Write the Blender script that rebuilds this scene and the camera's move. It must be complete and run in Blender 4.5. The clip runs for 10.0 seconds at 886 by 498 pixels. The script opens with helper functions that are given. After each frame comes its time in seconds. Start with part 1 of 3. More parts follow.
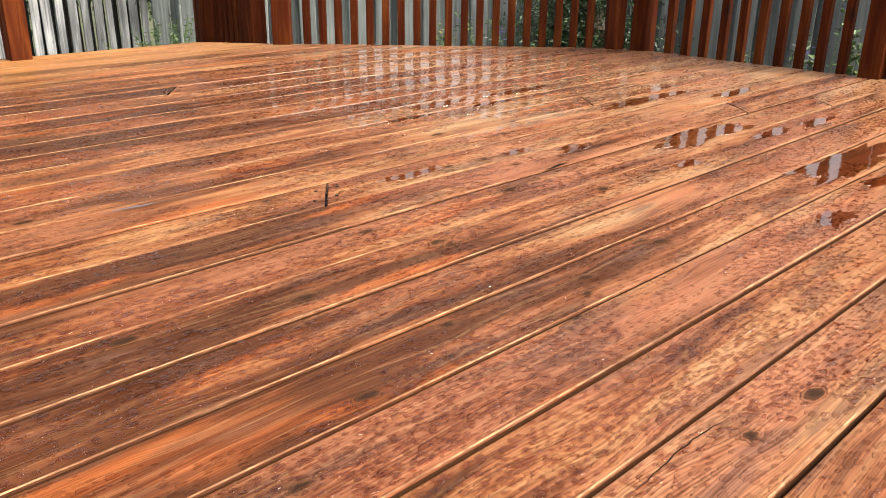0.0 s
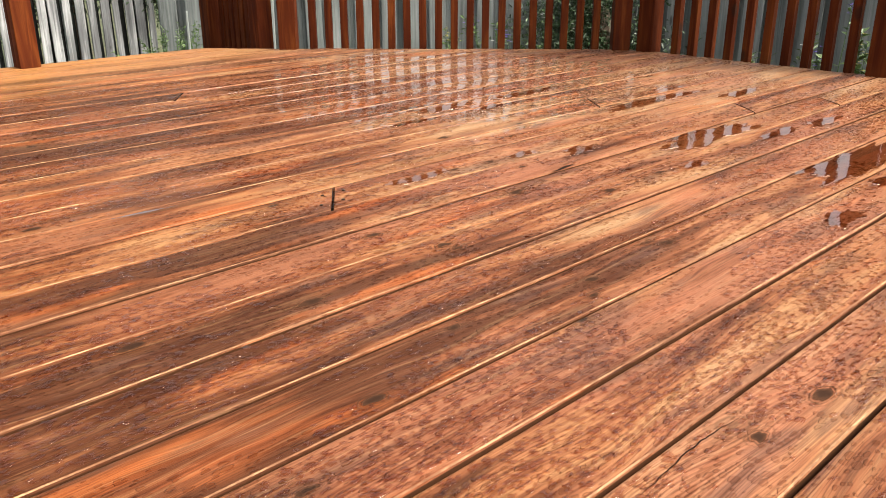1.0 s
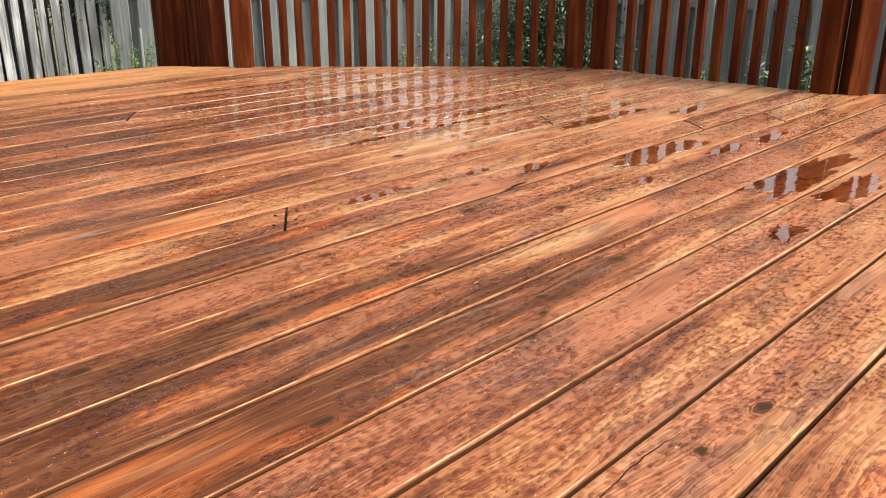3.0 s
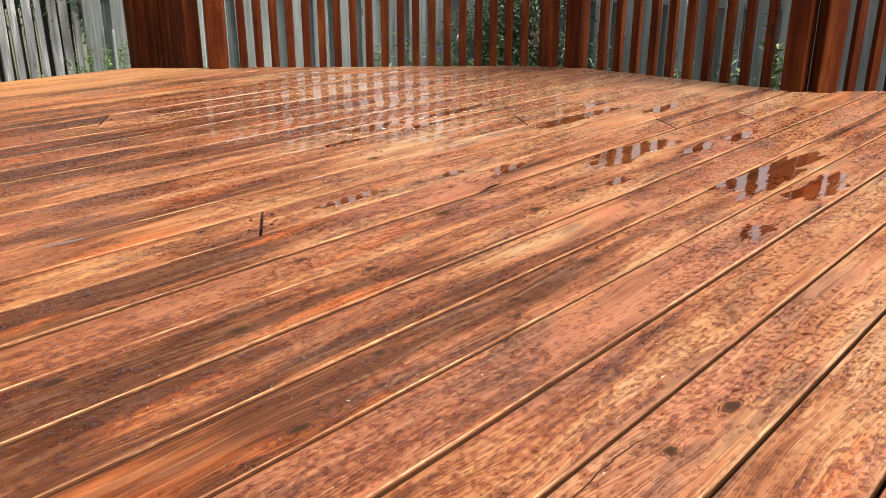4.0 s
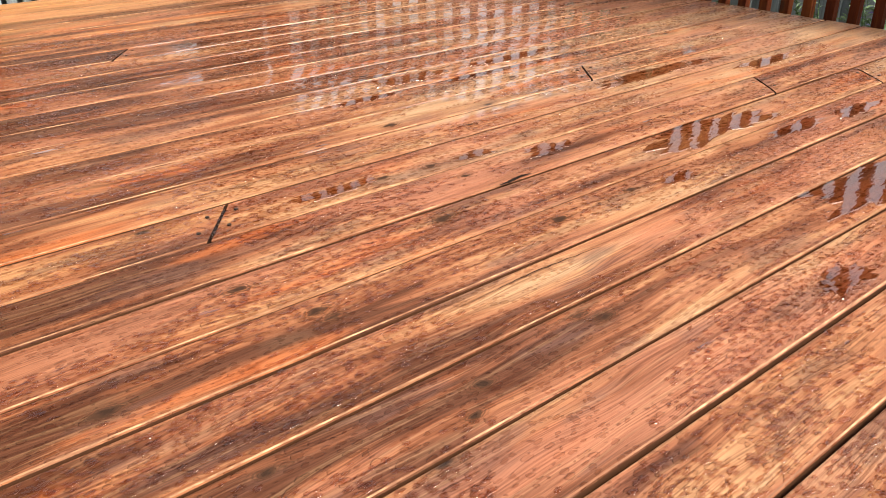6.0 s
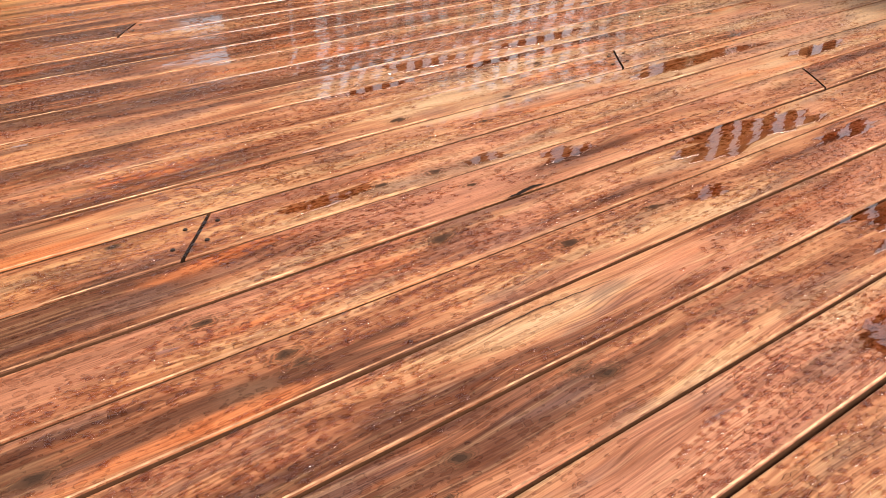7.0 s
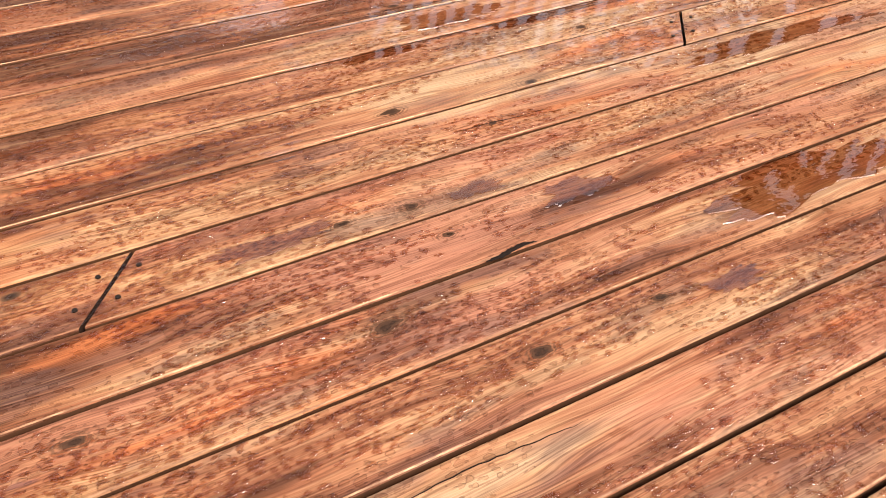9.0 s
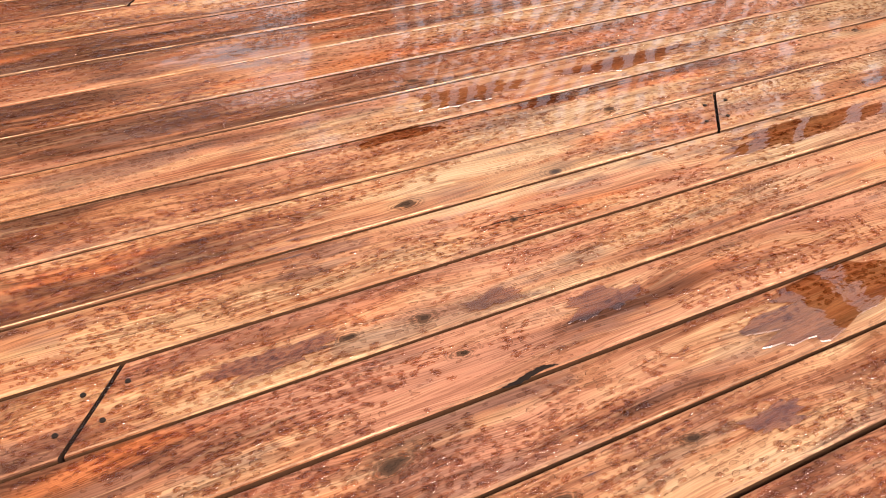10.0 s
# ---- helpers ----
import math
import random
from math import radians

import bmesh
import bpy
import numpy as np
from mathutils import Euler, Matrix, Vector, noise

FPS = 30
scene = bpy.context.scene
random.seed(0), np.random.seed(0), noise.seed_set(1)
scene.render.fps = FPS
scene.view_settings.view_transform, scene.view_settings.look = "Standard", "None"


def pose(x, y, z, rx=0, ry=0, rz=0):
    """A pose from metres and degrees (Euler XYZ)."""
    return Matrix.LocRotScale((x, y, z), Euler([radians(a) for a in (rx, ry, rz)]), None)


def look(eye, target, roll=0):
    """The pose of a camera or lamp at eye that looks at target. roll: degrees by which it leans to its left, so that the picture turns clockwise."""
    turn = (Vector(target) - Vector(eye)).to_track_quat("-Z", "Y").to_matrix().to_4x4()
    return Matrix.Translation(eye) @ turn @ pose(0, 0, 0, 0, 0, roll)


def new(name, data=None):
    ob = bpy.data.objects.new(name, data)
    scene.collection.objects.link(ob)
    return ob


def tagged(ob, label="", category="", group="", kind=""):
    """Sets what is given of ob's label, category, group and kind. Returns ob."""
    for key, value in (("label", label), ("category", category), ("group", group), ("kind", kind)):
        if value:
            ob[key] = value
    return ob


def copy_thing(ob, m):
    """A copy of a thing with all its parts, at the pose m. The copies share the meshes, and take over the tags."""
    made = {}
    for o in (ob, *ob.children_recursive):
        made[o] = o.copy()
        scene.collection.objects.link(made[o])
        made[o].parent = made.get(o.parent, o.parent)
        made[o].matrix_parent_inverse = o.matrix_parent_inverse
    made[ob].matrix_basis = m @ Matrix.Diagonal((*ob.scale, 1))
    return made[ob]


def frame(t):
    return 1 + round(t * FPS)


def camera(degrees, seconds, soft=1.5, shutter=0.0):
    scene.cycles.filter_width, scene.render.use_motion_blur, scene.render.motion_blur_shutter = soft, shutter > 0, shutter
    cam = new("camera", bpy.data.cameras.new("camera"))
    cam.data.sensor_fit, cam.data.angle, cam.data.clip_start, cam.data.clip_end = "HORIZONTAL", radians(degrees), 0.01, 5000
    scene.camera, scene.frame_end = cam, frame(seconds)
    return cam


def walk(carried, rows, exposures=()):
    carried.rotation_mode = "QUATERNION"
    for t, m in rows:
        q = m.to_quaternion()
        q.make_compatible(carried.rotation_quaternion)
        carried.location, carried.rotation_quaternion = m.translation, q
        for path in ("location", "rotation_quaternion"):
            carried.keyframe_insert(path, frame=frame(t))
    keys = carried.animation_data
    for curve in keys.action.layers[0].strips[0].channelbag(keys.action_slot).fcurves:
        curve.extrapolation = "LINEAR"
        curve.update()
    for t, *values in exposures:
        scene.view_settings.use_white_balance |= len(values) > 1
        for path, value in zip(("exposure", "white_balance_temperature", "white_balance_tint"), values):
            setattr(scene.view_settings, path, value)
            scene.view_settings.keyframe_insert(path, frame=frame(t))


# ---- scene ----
cam = camera(56.0, 10.0, soft=0.9)
PATH = [
    # seconds, x, y, z, yaw, pitch, roll
    (0, -1.004, -1.438, 0.574, -44.67, -20.90, 0.70),
    (0.5, -1.005, -1.439, 0.574, -44.41, -20.83, 0.37),
    (1, -1.001, -1.441, 0.574, -44.04, -20.69, -0.03),
    (1.5, -1.000, -1.442, 0.574, -43.83, -20.55, -0.17),
    (2, -0.993, -1.447, 0.576, -44.07, -20.31, -0.20),
    (2.5, -0.991, -1.452, 0.577, -45.38, -19.89, 0.14),
    (4, -0.993, -1.472, 0.603, -48.35, -19.88, 0.05),
    (4.5, -0.847, -1.398, 0.595, -46.21, -21.32, -0.25),
    (5, -0.646, -1.367, 0.630, -42.46, -23.99, -0.39),
    (6.5, -0.448, -1.274, 0.678, -39.41, -27.50, 0.31),
    (7, -0.327, -1.222, 0.703, -37.11, -29.42, 0.18),
    (7.5, -0.213, -1.174, 0.741, -35.31, -32.06, 0.34),
    (8, -0.127, -1.124, 0.793, -34.56, -34.42, 1.59),
    (8.5, 0.001, -1.042, 0.840, -32.28, -37.90, 2.40),
    (9, 0.080, -0.966, 0.879, -30.49, -40.66, 1.94),
    (9.5, 0.080, -0.864, 0.885, -30.84, -39.15, 2.93),
    (10, 0.163, -0.818, 0.925, -28.85, -39.05, 2.56),
]



def eye_pose(x, y, z, yaw, pitch, roll):
    p, w = radians(pitch), radians(yaw)
    ahead = Vector((-math.sin(w) * math.cos(p), math.cos(w) * math.cos(p), math.sin(p)))
    eye = Vector((x, y, z))
    return look(eye, eye + ahead, roll)


walk(cam, [(r[0], eye_pose(*r[1:])) for r in PATH],
     exposures=[(0, -0.31, 6850, 8), (4.0, -0.31, 6800, 8), (6.5, -0.24, 6450, 7), (8.5, -0.26, 6150, 7), (10, -0.18, 6250, 7)])

# ---- world and sun ----
SUN_EL, SUN_AZ = 50.0, -64.0      # elevation; azimuth from +x towards +y, degrees
world = bpy.data.worlds.new("sky")
scene.world = world
world.use_nodes = True
wn = world.node_tree.nodes
sky = wn.new("ShaderNodeTexSky")
sky.sky_type = "NISHITA"
sky.sun_disc = False
sky.sun_elevation = radians(SUN_EL)
sky.sun_rotation = radians(90 - SUN_AZ)
sky.air_density, sky.dust_density, sky.ozone_density = 0.8, 8.0, 0.6
wn["Background"].inputs["Strength"].default_value = 0.52
veil = wn.new("ShaderNodeHueSaturation")   # thin white cloud over the blue
veil.inputs["Saturation"].default_value = 0.4
world.node_tree.links.new(sky.outputs[0], veil.inputs["Color"])
world.node_tree.links.new(veil.outputs[0], wn["Background"].inputs["Color"])
sun = new("sun", bpy.data.lights.new("sun", "SUN"))
sun.data.energy, sun.data.angle, sun.data.color = 3.3, radians(2.0), (1.0, 0.94, 0.85)
toward = Vector((math.cos(radians(SUN_EL)) * math.cos(radians(SUN_AZ)), math.cos(radians(SUN_EL)) * math.sin(radians(SUN_AZ)), math.sin(radians(SUN_EL))))
sun.matrix_world = look(toward * 20, (0, 0, 0))


# ---- material helpers ----
class Mat:
    """A node material under construction."""

    def __init__(self, name):
        self.mat = bpy.data.materials.new(name)
        self.mat.use_nodes = True
        self.nt = self.mat.node_tree
        self.bsdf = self.nt.nodes["Principled BSDF"]
        self.pos = self.node("ShaderNodeNewGeometry").outputs["Position"]

    def node(self, kind, **props):
        n = self.nt.nodes.new(kind)
        for k, v in props.items():
            setattr(n, k, v)
        return n

    def put(self, socket, value):
        if hasattr(value, "is_output"):
            self.nt.links.new(value, socket)
        elif isinstance(value, (tuple, list)):
            socket.default_value = (*value, 1.0) if len(value) == 3 and socket.type == "RGBA" else value
        else:
            socket.default_value = value

    def math(self, op, a, b=0.0, clamp=False):
        n = self.node("ShaderNodeMath", operation=op, use_clamp=clamp)
        self.put(n.inputs[0], a)
        self.put(n.inputs[1], b)
        return n.outputs[0]

    def scaled(self, scale, offset=None, vec=None):
        n = self.node("ShaderNodeVectorMath", operation="MULTIPLY")
        self.put(n.inputs[0], vec or self.pos)
        self.put(n.inputs[1], scale)
        if offset is None:
            return n.outputs[0]
        m = self.node("ShaderNodeVectorMath", operation="ADD")
        self.put(m.inputs[0], n.outputs[0])
        self.put(m.inputs[1], offset)
        return m.outputs[0]

    def added(self, a, b):
        m = self.node("ShaderNodeVectorMath", operation="ADD")
        self.put(m.inputs[0], a)
        self.put(m.inputs[1], b)
        return m.outputs[0]

    def noise(self, vec, scale=1.0, detail=3.0, rough=0.55, distort=0.0, colour=False):
        n = self.node("ShaderNodeTexNoise")
        self.put(n.inputs["Vector"], vec)
        self.put(n.inputs["Scale"], scale)
        self.put(n.inputs["Detail"], detail)
        self.put(n.inputs["Roughness"], rough)
        self.put(n.inputs["Distortion"], distort)
        return n.outputs["Color" if colour else "Fac"]

    def voronoi(self, vec, scale=1.0, feature="F1", out="Distance", rand=1.0):
        n = self.node("ShaderNodeTexVoronoi", feature=feature)
        self.put(n.inputs["Vector"], vec)
        self.put(n.inputs["Scale"], scale)
        self.put(n.inputs["Randomness"], rand)
        return n.outputs[out]

    def step(self, value, low, high, to_low=0.0, to_high=1.0):
        n = self.node("ShaderNodeMapRange", interpolation_type="SMOOTHSTEP")
        self.put(n.inputs[0], value)
        for i, v in enumerate((low, high, to_low, to_high)):
            self.put(n.inputs[i + 1], v)
        return n.outputs[0]

    def ramp(self, value, stops):
        n = self.node("ShaderNodeValToRGB")
        e = n.color_ramp.elements
        while len(e) < len(stops):
            e.new(0.5)
        for s, (at, c) in zip(e, stops):
            s.position, s.color = at, (*c, 1.0)
        self.put(n.inputs[0], value)
        return n.outputs[0]

    def mix(self, fac, a, b, blend="MIX"):
        n = self.node("ShaderNodeMix", data_type="RGBA", blend_type=blend)
        self.put(n.inputs[0], fac)
        self.put(n.inputs[6], a)
        self.put(n.inputs[7], b)
        return n.outputs[2]

    def random(self):
        return self.node("ShaderNodeObjectInfo").outputs["Random"]

    def spread(self, value, x, y, z):
        """A vector that runs with a random value, to set pieces apart."""
        n = self.node("ShaderNodeCombineXYZ")
        for i, k in enumerate((x, y, z)):
            self.put(n.inputs[i], self.math("MULTIPLY", value, k))
        return n.outputs[0]

    def bump(self, height, strength, distance, normal=None):
        n = self.node("ShaderNodeBump")
        self.put(n.inputs["Height"], height)
        self.put(n.inputs["Strength"], strength)
        self.put(n.inputs["Distance"], distance)
        if normal:
            self.put(n.inputs["Normal"], normal)
        return n.outputs[0]

    def end(self, **values):
        for k, v in values.items():
            self.put(self.bsdf.inputs[k.replace("_", " ")], v)
        return self.mat


def deck_wood(name):
    """Wet, stained softwood decking: grain along x, knots, water beads and damp patches."""
    m = Mat(name)
    rnd = m.random()
    off = m.spread(rnd, 37.0, 53.0, 0.0)
    warp = m.noise(m.scaled((1.2, 5.0, 1.0), off), 1.6, 2.0, colour=True)
    bent = m.added(m.scaled((1, 1, 1), off), m.scaled((0.06, 0.085, 0.0), vec=warp))
    # small knots, and the grain that bends round them
    kn = m.voronoi(m.scaled((1.0, 2.0, 0.0), vec=bent), 3.1)
    knot = m.step(kn, 0.02, 0.06, 1.0, 0.0)
    halo = m.step(kn, 0.03, 0.24, 1.0, 0.0)
    rings = m.math("SINE", m.math("MULTIPLY", kn, 190.0))
    # colour bands along the board
    broad = m.noise(m.scaled((1.3, 13.0, 1.0), vec=bent), 1.0, 4.0, 0.62)
    bold = m.math("ADD", m.math("MULTIPLY", m.math("SUBTRACT", broad, 0.5), 1.20), 0.495)
    tone = m.math("ADD", bold, m.math("MULTIPLY", m.math("SUBTRACT", rnd, 0.5), 0.20))
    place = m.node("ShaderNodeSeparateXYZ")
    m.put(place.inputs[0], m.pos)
    # board tone: darker towards low x, paler towards high x, broken by noise
    tone_bias = m.math("SUBTRACT", m.math("MULTIPLY", place.outputs[0], 0.8), m.math("MULTIPLY", place.outputs[1], 0.45))
    tone_bias = m.step(m.math("ADD", tone_bias, m.noise(m.scaled((0.8, 2.0, 1.0), (7, 7, 0)), 1.0, 2.0)), -0.3, 1.5, -0.16, 0.05)
    tone = m.math("ADD", tone, tone_bias)
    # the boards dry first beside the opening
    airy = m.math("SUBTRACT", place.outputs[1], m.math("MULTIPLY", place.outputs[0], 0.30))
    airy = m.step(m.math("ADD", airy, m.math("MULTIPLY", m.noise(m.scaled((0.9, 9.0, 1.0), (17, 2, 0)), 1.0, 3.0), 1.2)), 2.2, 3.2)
    # one stretch of paler boards beyond the butt joint
    wander = m.noise(m.scaled((1.5, 10.0, 1.0), (27, 12, 0)), 1.0, 3.0)
    stretch = m.math("ABSOLUTE", m.math("ADD", m.math("SUBTRACT", place.outputs[1], 0.46), m.math("MULTIPLY", m.math("SUBTRACT", wander, 0.5), 0.22)))
    stretch = m.step(stretch, 0.05, 0.11, 0.12, 0.0)
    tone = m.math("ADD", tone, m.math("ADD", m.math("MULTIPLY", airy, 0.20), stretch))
    colour = m.ramp(tone, [(0.33, (0.13, 0.048, 0.024)), (0.43, (0.31, 0.112, 0.050)), (0.51, (0.44, 0.185, 0.082)),
                           (0.58, (0.50, 0.245, 0.112)), (0.70, (0.52, 0.295, 0.150))])
    red = m.noise(m.added(m.scaled((1.4, 8.0, 1.0), off), (9, 4, 2)), 1.0, 3.0)
    colour = m.mix(m.step(red, 0.56, 0.69, 0.0, 0.70), colour, (0.60, 0.175, 0.055))
    pink = m.noise(m.added(m.scaled((1.2, 5.0, 1.0), off), (33, 14, 2)), 1.0, 3.0)
    colour = m.mix(m.step(pink, 0.47, 0.62, 0.0, 0.70), colour, (0.46, 0.185, 0.100))
    violet = m.noise(m.added(m.scaled((2.0, 9.0, 1.0), off), (3, 14, 7)), 1.3, 4.0, 0.65)
    colour = m.mix(m.step(violet, 0.52, 0.63, 0.0, 0.54), colour, (0.165, 0.085, 0.062))
    # the tint shifts from orange to pink as x rises, and soaked patches thin out
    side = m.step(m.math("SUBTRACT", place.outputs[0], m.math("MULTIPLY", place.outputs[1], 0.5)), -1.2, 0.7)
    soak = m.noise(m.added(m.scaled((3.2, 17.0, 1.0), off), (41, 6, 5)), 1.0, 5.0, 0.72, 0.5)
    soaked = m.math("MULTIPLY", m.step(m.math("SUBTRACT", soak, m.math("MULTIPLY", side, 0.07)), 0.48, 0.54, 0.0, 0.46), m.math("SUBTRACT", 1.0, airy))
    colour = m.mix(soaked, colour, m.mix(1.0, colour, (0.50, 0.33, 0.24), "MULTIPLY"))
    # fine grain
    grain = m.noise(m.scaled((6.5, 330.0, 20.0), vec=bent), 1.0, 5.0, 0.7)
    streak = m.noise(m.scaled((1.5, 70.0, 8.0), vec=bent), 1.0, 4.0, 0.65, 0.7)
    pale = m.noise(m.scaled((1.8, 80.0, 8.0), vec=bent), 1.3, 3.0, 0.6, 0.4)
    colour = m.mix(m.step(pale, 0.52, 0.66, 0.0, 0.20), colour, (0.62, 0.36, 0.18))
    colour = m.mix(m.step(grain, 0.38, 0.60, 0.58, 0.0), colour, m.mix(1.0, colour, (0.36, 0.29, 0.26), "MULTIPLY"))
    at = m.node("ShaderNodeSeparateXYZ")
    m.put(at.inputs[0], bent)
    sway = m.noise(m.scaled((0.9, 7.0, 1.0), vec=bent), 1.0, 3.0, 0.5)
    lines = m.math("SINE", m.math("ADD", m.math("MULTIPLY", at.outputs[1], 1500.0), m.math("MULTIPLY", sway, 95.0)))
    lines = m.math("MULTIPLY", m.step(lines, 0.1, 0.9), m.step(m.noise(m.scaled((3.0, 30.0, 1.0), vec=bent), 1.0, 3.0), 0.42, 0.58))
    colour = m.mix(m.math("MULTIPLY", lines, 0.40), colour, m.mix(1.0, colour, (0.34, 0.27, 0.24), "MULTIPLY"))
    colour = m.mix(m.step(streak, 0.53, 0.63, 0.0, 0.46), colour, m.mix(1.0, colour, (0.38, 0.30, 0.27), "MULTIPLY"))
    colour = m.mix(m.math("MULTIPLY", halo, m.step(rings, 0.2, 1.0, 0.0, 0.6)), colour, (0.12, 0.05, 0.025))
    colour = m.mix(m.math("MULTIPLY", halo, 0.30), colour, (0.16, 0.09, 0.05))
    colour = m.mix(m.math("MULTIPLY", knot, 0.9), colour, (0.03, 0.02, 0.016))
    # water that has soaked in: dark rounded spots in damp stretches
    patch = m.noise(m.scaled((1.3, 4.0, 1.0), (5, 2, 0)), 1.1, 3.0)
    damp = m.math("MULTIPLY", m.step(patch, 0.38, 0.50), m.math("SUBTRACT", 1.0, airy))
    jitter = m.noise(m.scaled((70.0, 70.0, 1.0)), 1.0, 2.0, colour=True)
    spot_at = m.added(m.scaled((58.0, 112.0, 1.0)), m.scaled((1.1, 1.1, 0.0), vec=jitter))
    cell = m.voronoi(spot_at, 1.0)
    size = m.node("ShaderNodeSeparateColor")
    m.put(size.inputs[0], m.voronoi(spot_at, 1.0, out="Color"))
    reach = m.math("MULTIPLY", m.math("ADD", m.math("MULTIPLY", size.outputs[0], 0.50), 0.10), damp)
    edge = m.math("SUBTRACT", cell, reach)
    bead = m.step(edge, -0.06, 0.015, 1.0, 0.0)
    outline = m.math("MULTIPLY", m.step(edge, -0.10, -0.02), m.step(edge, 0.0, 0.05, 1.0, 0.0))
    colour = m.mix(m.math("MULTIPLY", bead, 0.32), colour, m.mix(1.0, colour, (0.54, 0.42, 0.36), "MULTIPLY"))
    colour = m.mix(m.math("MULTIPLY", m.math("MULTIPLY", outline, damp), 0.42), colour, m.mix(1.0, colour, (0.34, 0.24, 0.20), "MULTIPLY"))
    # sheets of standing water
    sheet = m.noise(m.scaled((2.2, 11.0, 1.0), (21, 8, 3)), 1.2, 4.0, 0.6)
    wet = m.step(sheet, 0.70, 0.72)
    colour = m.mix(m.math("MULTIPLY", wet, 0.6), colour, m.mix(1.0, colour, (0.55, 0.36, 0.26), "MULTIPLY"))
    # a thin film of water over the boards towards the cut corner
    xyz = m.node("ShaderNodeSeparateXYZ")
    m.put(xyz.inputs[0], m.pos)
    fx = m.math("SUBTRACT", xyz.outputs[0], 1.46)
    fy = m.math("MULTIPLY", m.math("SUBTRACT", xyz.outputs[1], 1.05), 1.05)
    far = m.math("SQRT", m.math("ADD", m.math("MULTIPLY", fx, fx), m.math("MULTIPLY", fy, fy)))
    blot = m.noise(m.scaled((1.6, 6.0, 1.0), (2, 31, 3)), 1.4, 4.0, 0.6)
    film = m.step(m.math("ADD", far, m.math("MULTIPLY", m.math("SUBTRACT", 0.5, blot), 1.3)), 0.78, 1.0, 1.0, 0.0)
    broken = m.noise(m.scaled((30.0, 62.0, 1.0), (4, 3, 9)), 1.0, 2.0, 0.5, 0.6)
    film = m.math("MULTIPLY", film, m.step(broken, 0.40, 0.46, 0.12, 1.0))
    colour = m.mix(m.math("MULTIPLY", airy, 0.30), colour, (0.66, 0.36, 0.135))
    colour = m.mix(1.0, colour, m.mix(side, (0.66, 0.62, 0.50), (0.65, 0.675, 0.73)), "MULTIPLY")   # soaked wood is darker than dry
    rough = m.step(grain, 0.3, 0.7, 0.40, 0.58)
    rough = m.math("SUBTRACT", rough, m.math("MULTIPLY", damp, 0.06))
    shine = m.math("MAXIMUM", m.math("MULTIPLY", bead, 0.8), wet)
    rough = m.math("MULTIPLY", rough, m.math("SUBTRACT", 1.0, m.math("MULTIPLY", shine, 0.6)))
    dry = m.math("SUBTRACT", 1.0, wet)
    relief = m.math("ADD", m.math("MULTIPLY", m.math("MULTIPLY", grain, dry), 0.55), m.math("MULTIPLY", m.math("MULTIPLY", bead, dry), 0.6))
    relief = m.math("ADD", relief, m.math("MULTIPLY", m.math("MULTIPLY", streak, dry), 0.5))
    relief = m.math("SUBTRACT", relief, m.math("MULTIPLY", knot, 0.5))
    nor = m.bump(relief, 0.75, 0.0022)
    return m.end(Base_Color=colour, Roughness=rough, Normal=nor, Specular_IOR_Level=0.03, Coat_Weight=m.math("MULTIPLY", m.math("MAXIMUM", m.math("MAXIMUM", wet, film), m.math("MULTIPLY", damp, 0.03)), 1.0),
                 Coat_IOR=1.8, Coat_Roughness=m.math("SUBTRACT", 0.17, m.math("MULTIPLY", m.math("MAXIMUM", wet, film), 0.14)), Coat_Normal=m.bump(m.noise(m.scaled((30, 55, 1)), 1.0, 3.0), 0.25, 0.0011))


def stained_wood(name, stops, scale=(26.0, 26.0, 2.2), rough=0.42):
    """Stained upright timber: grain along z, knots."""
    m = Mat(name)
    rnd = m.random()
    off = m.spread(rnd, 11.0, 17.0, 23.0)
    at = m.scaled(scale, off)
    g = m.noise(at, 1.0, 4.0, 0.6, 0.8)
    big = m.noise(m.scaled((3.0, 3.0, 1.5), off), 1.0, 2.0)
    tone = m.math("ADD", m.math("MULTIPLY", g, 0.6), m.math("MULTIPLY", big, 0.4))
    colour = m.ramp(tone, stops)
    kn = m.voronoi(m.scaled((6.0, 6.0, 3.2), off), 1.0)
    colour = m.mix(m.step(kn, 0.06, 0.14, 0.7, 0.0), colour, (0.02, 0.012, 0.008))
    fine = m.noise(m.scaled((160.0, 160.0, 6.0), off), 1.0, 3.0)
    return m.end(Base_Color=colour, Roughness=m.step(fine, 0.3, 0.7, rough, rough + 0.2), Normal=m.bump(fine, 0.35, 0.002), Specular_IOR_Level=0.05)


def grey_wood(name):
    """Old unpainted fence board, silvered by weather."""
    m = Mat(name)
    rnd = m.random()
    off = m.spread(rnd, 13.0, 29.0, 7.0)
    g = m.noise(m.scaled((40.0, 40.0, 1.6), off), 1.0, 5.0, 0.65, 0.6)
    big = m.noise(m.scaled((2.0, 2.0, 1.1), off), 1.2, 3.0)
    tone = m.math("ADD", m.math("ADD", m.math("MULTIPLY", g, 0.55), m.math("MULTIPLY", big, 0.3)), m.math("MULTIPLY", rnd, 0.2))
    colour = m.ramp(tone, [(0.30, (0.045, 0.049, 0.047)), (0.44, (0.14, 0.155, 0.152)), (0.60, (0.24, 0.262, 0.256)), (0.76, (0.40, 0.41, 0.395))])
    kn = m.voronoi(m.scaled((7.0, 7.0, 2.0), off), 1.0)
    colour = m.mix(m.step(kn, 0.04, 0.10, 0.7, 0.0), colour, (0.05, 0.045, 0.04))
    fine = m.noise(m.scaled((120.0, 120.0, 4.0), off), 1.0, 3.0)
    return m.end(Base_Color=colour, Roughness=0.85, Normal=m.bump(fine, 0.5, 0.003))


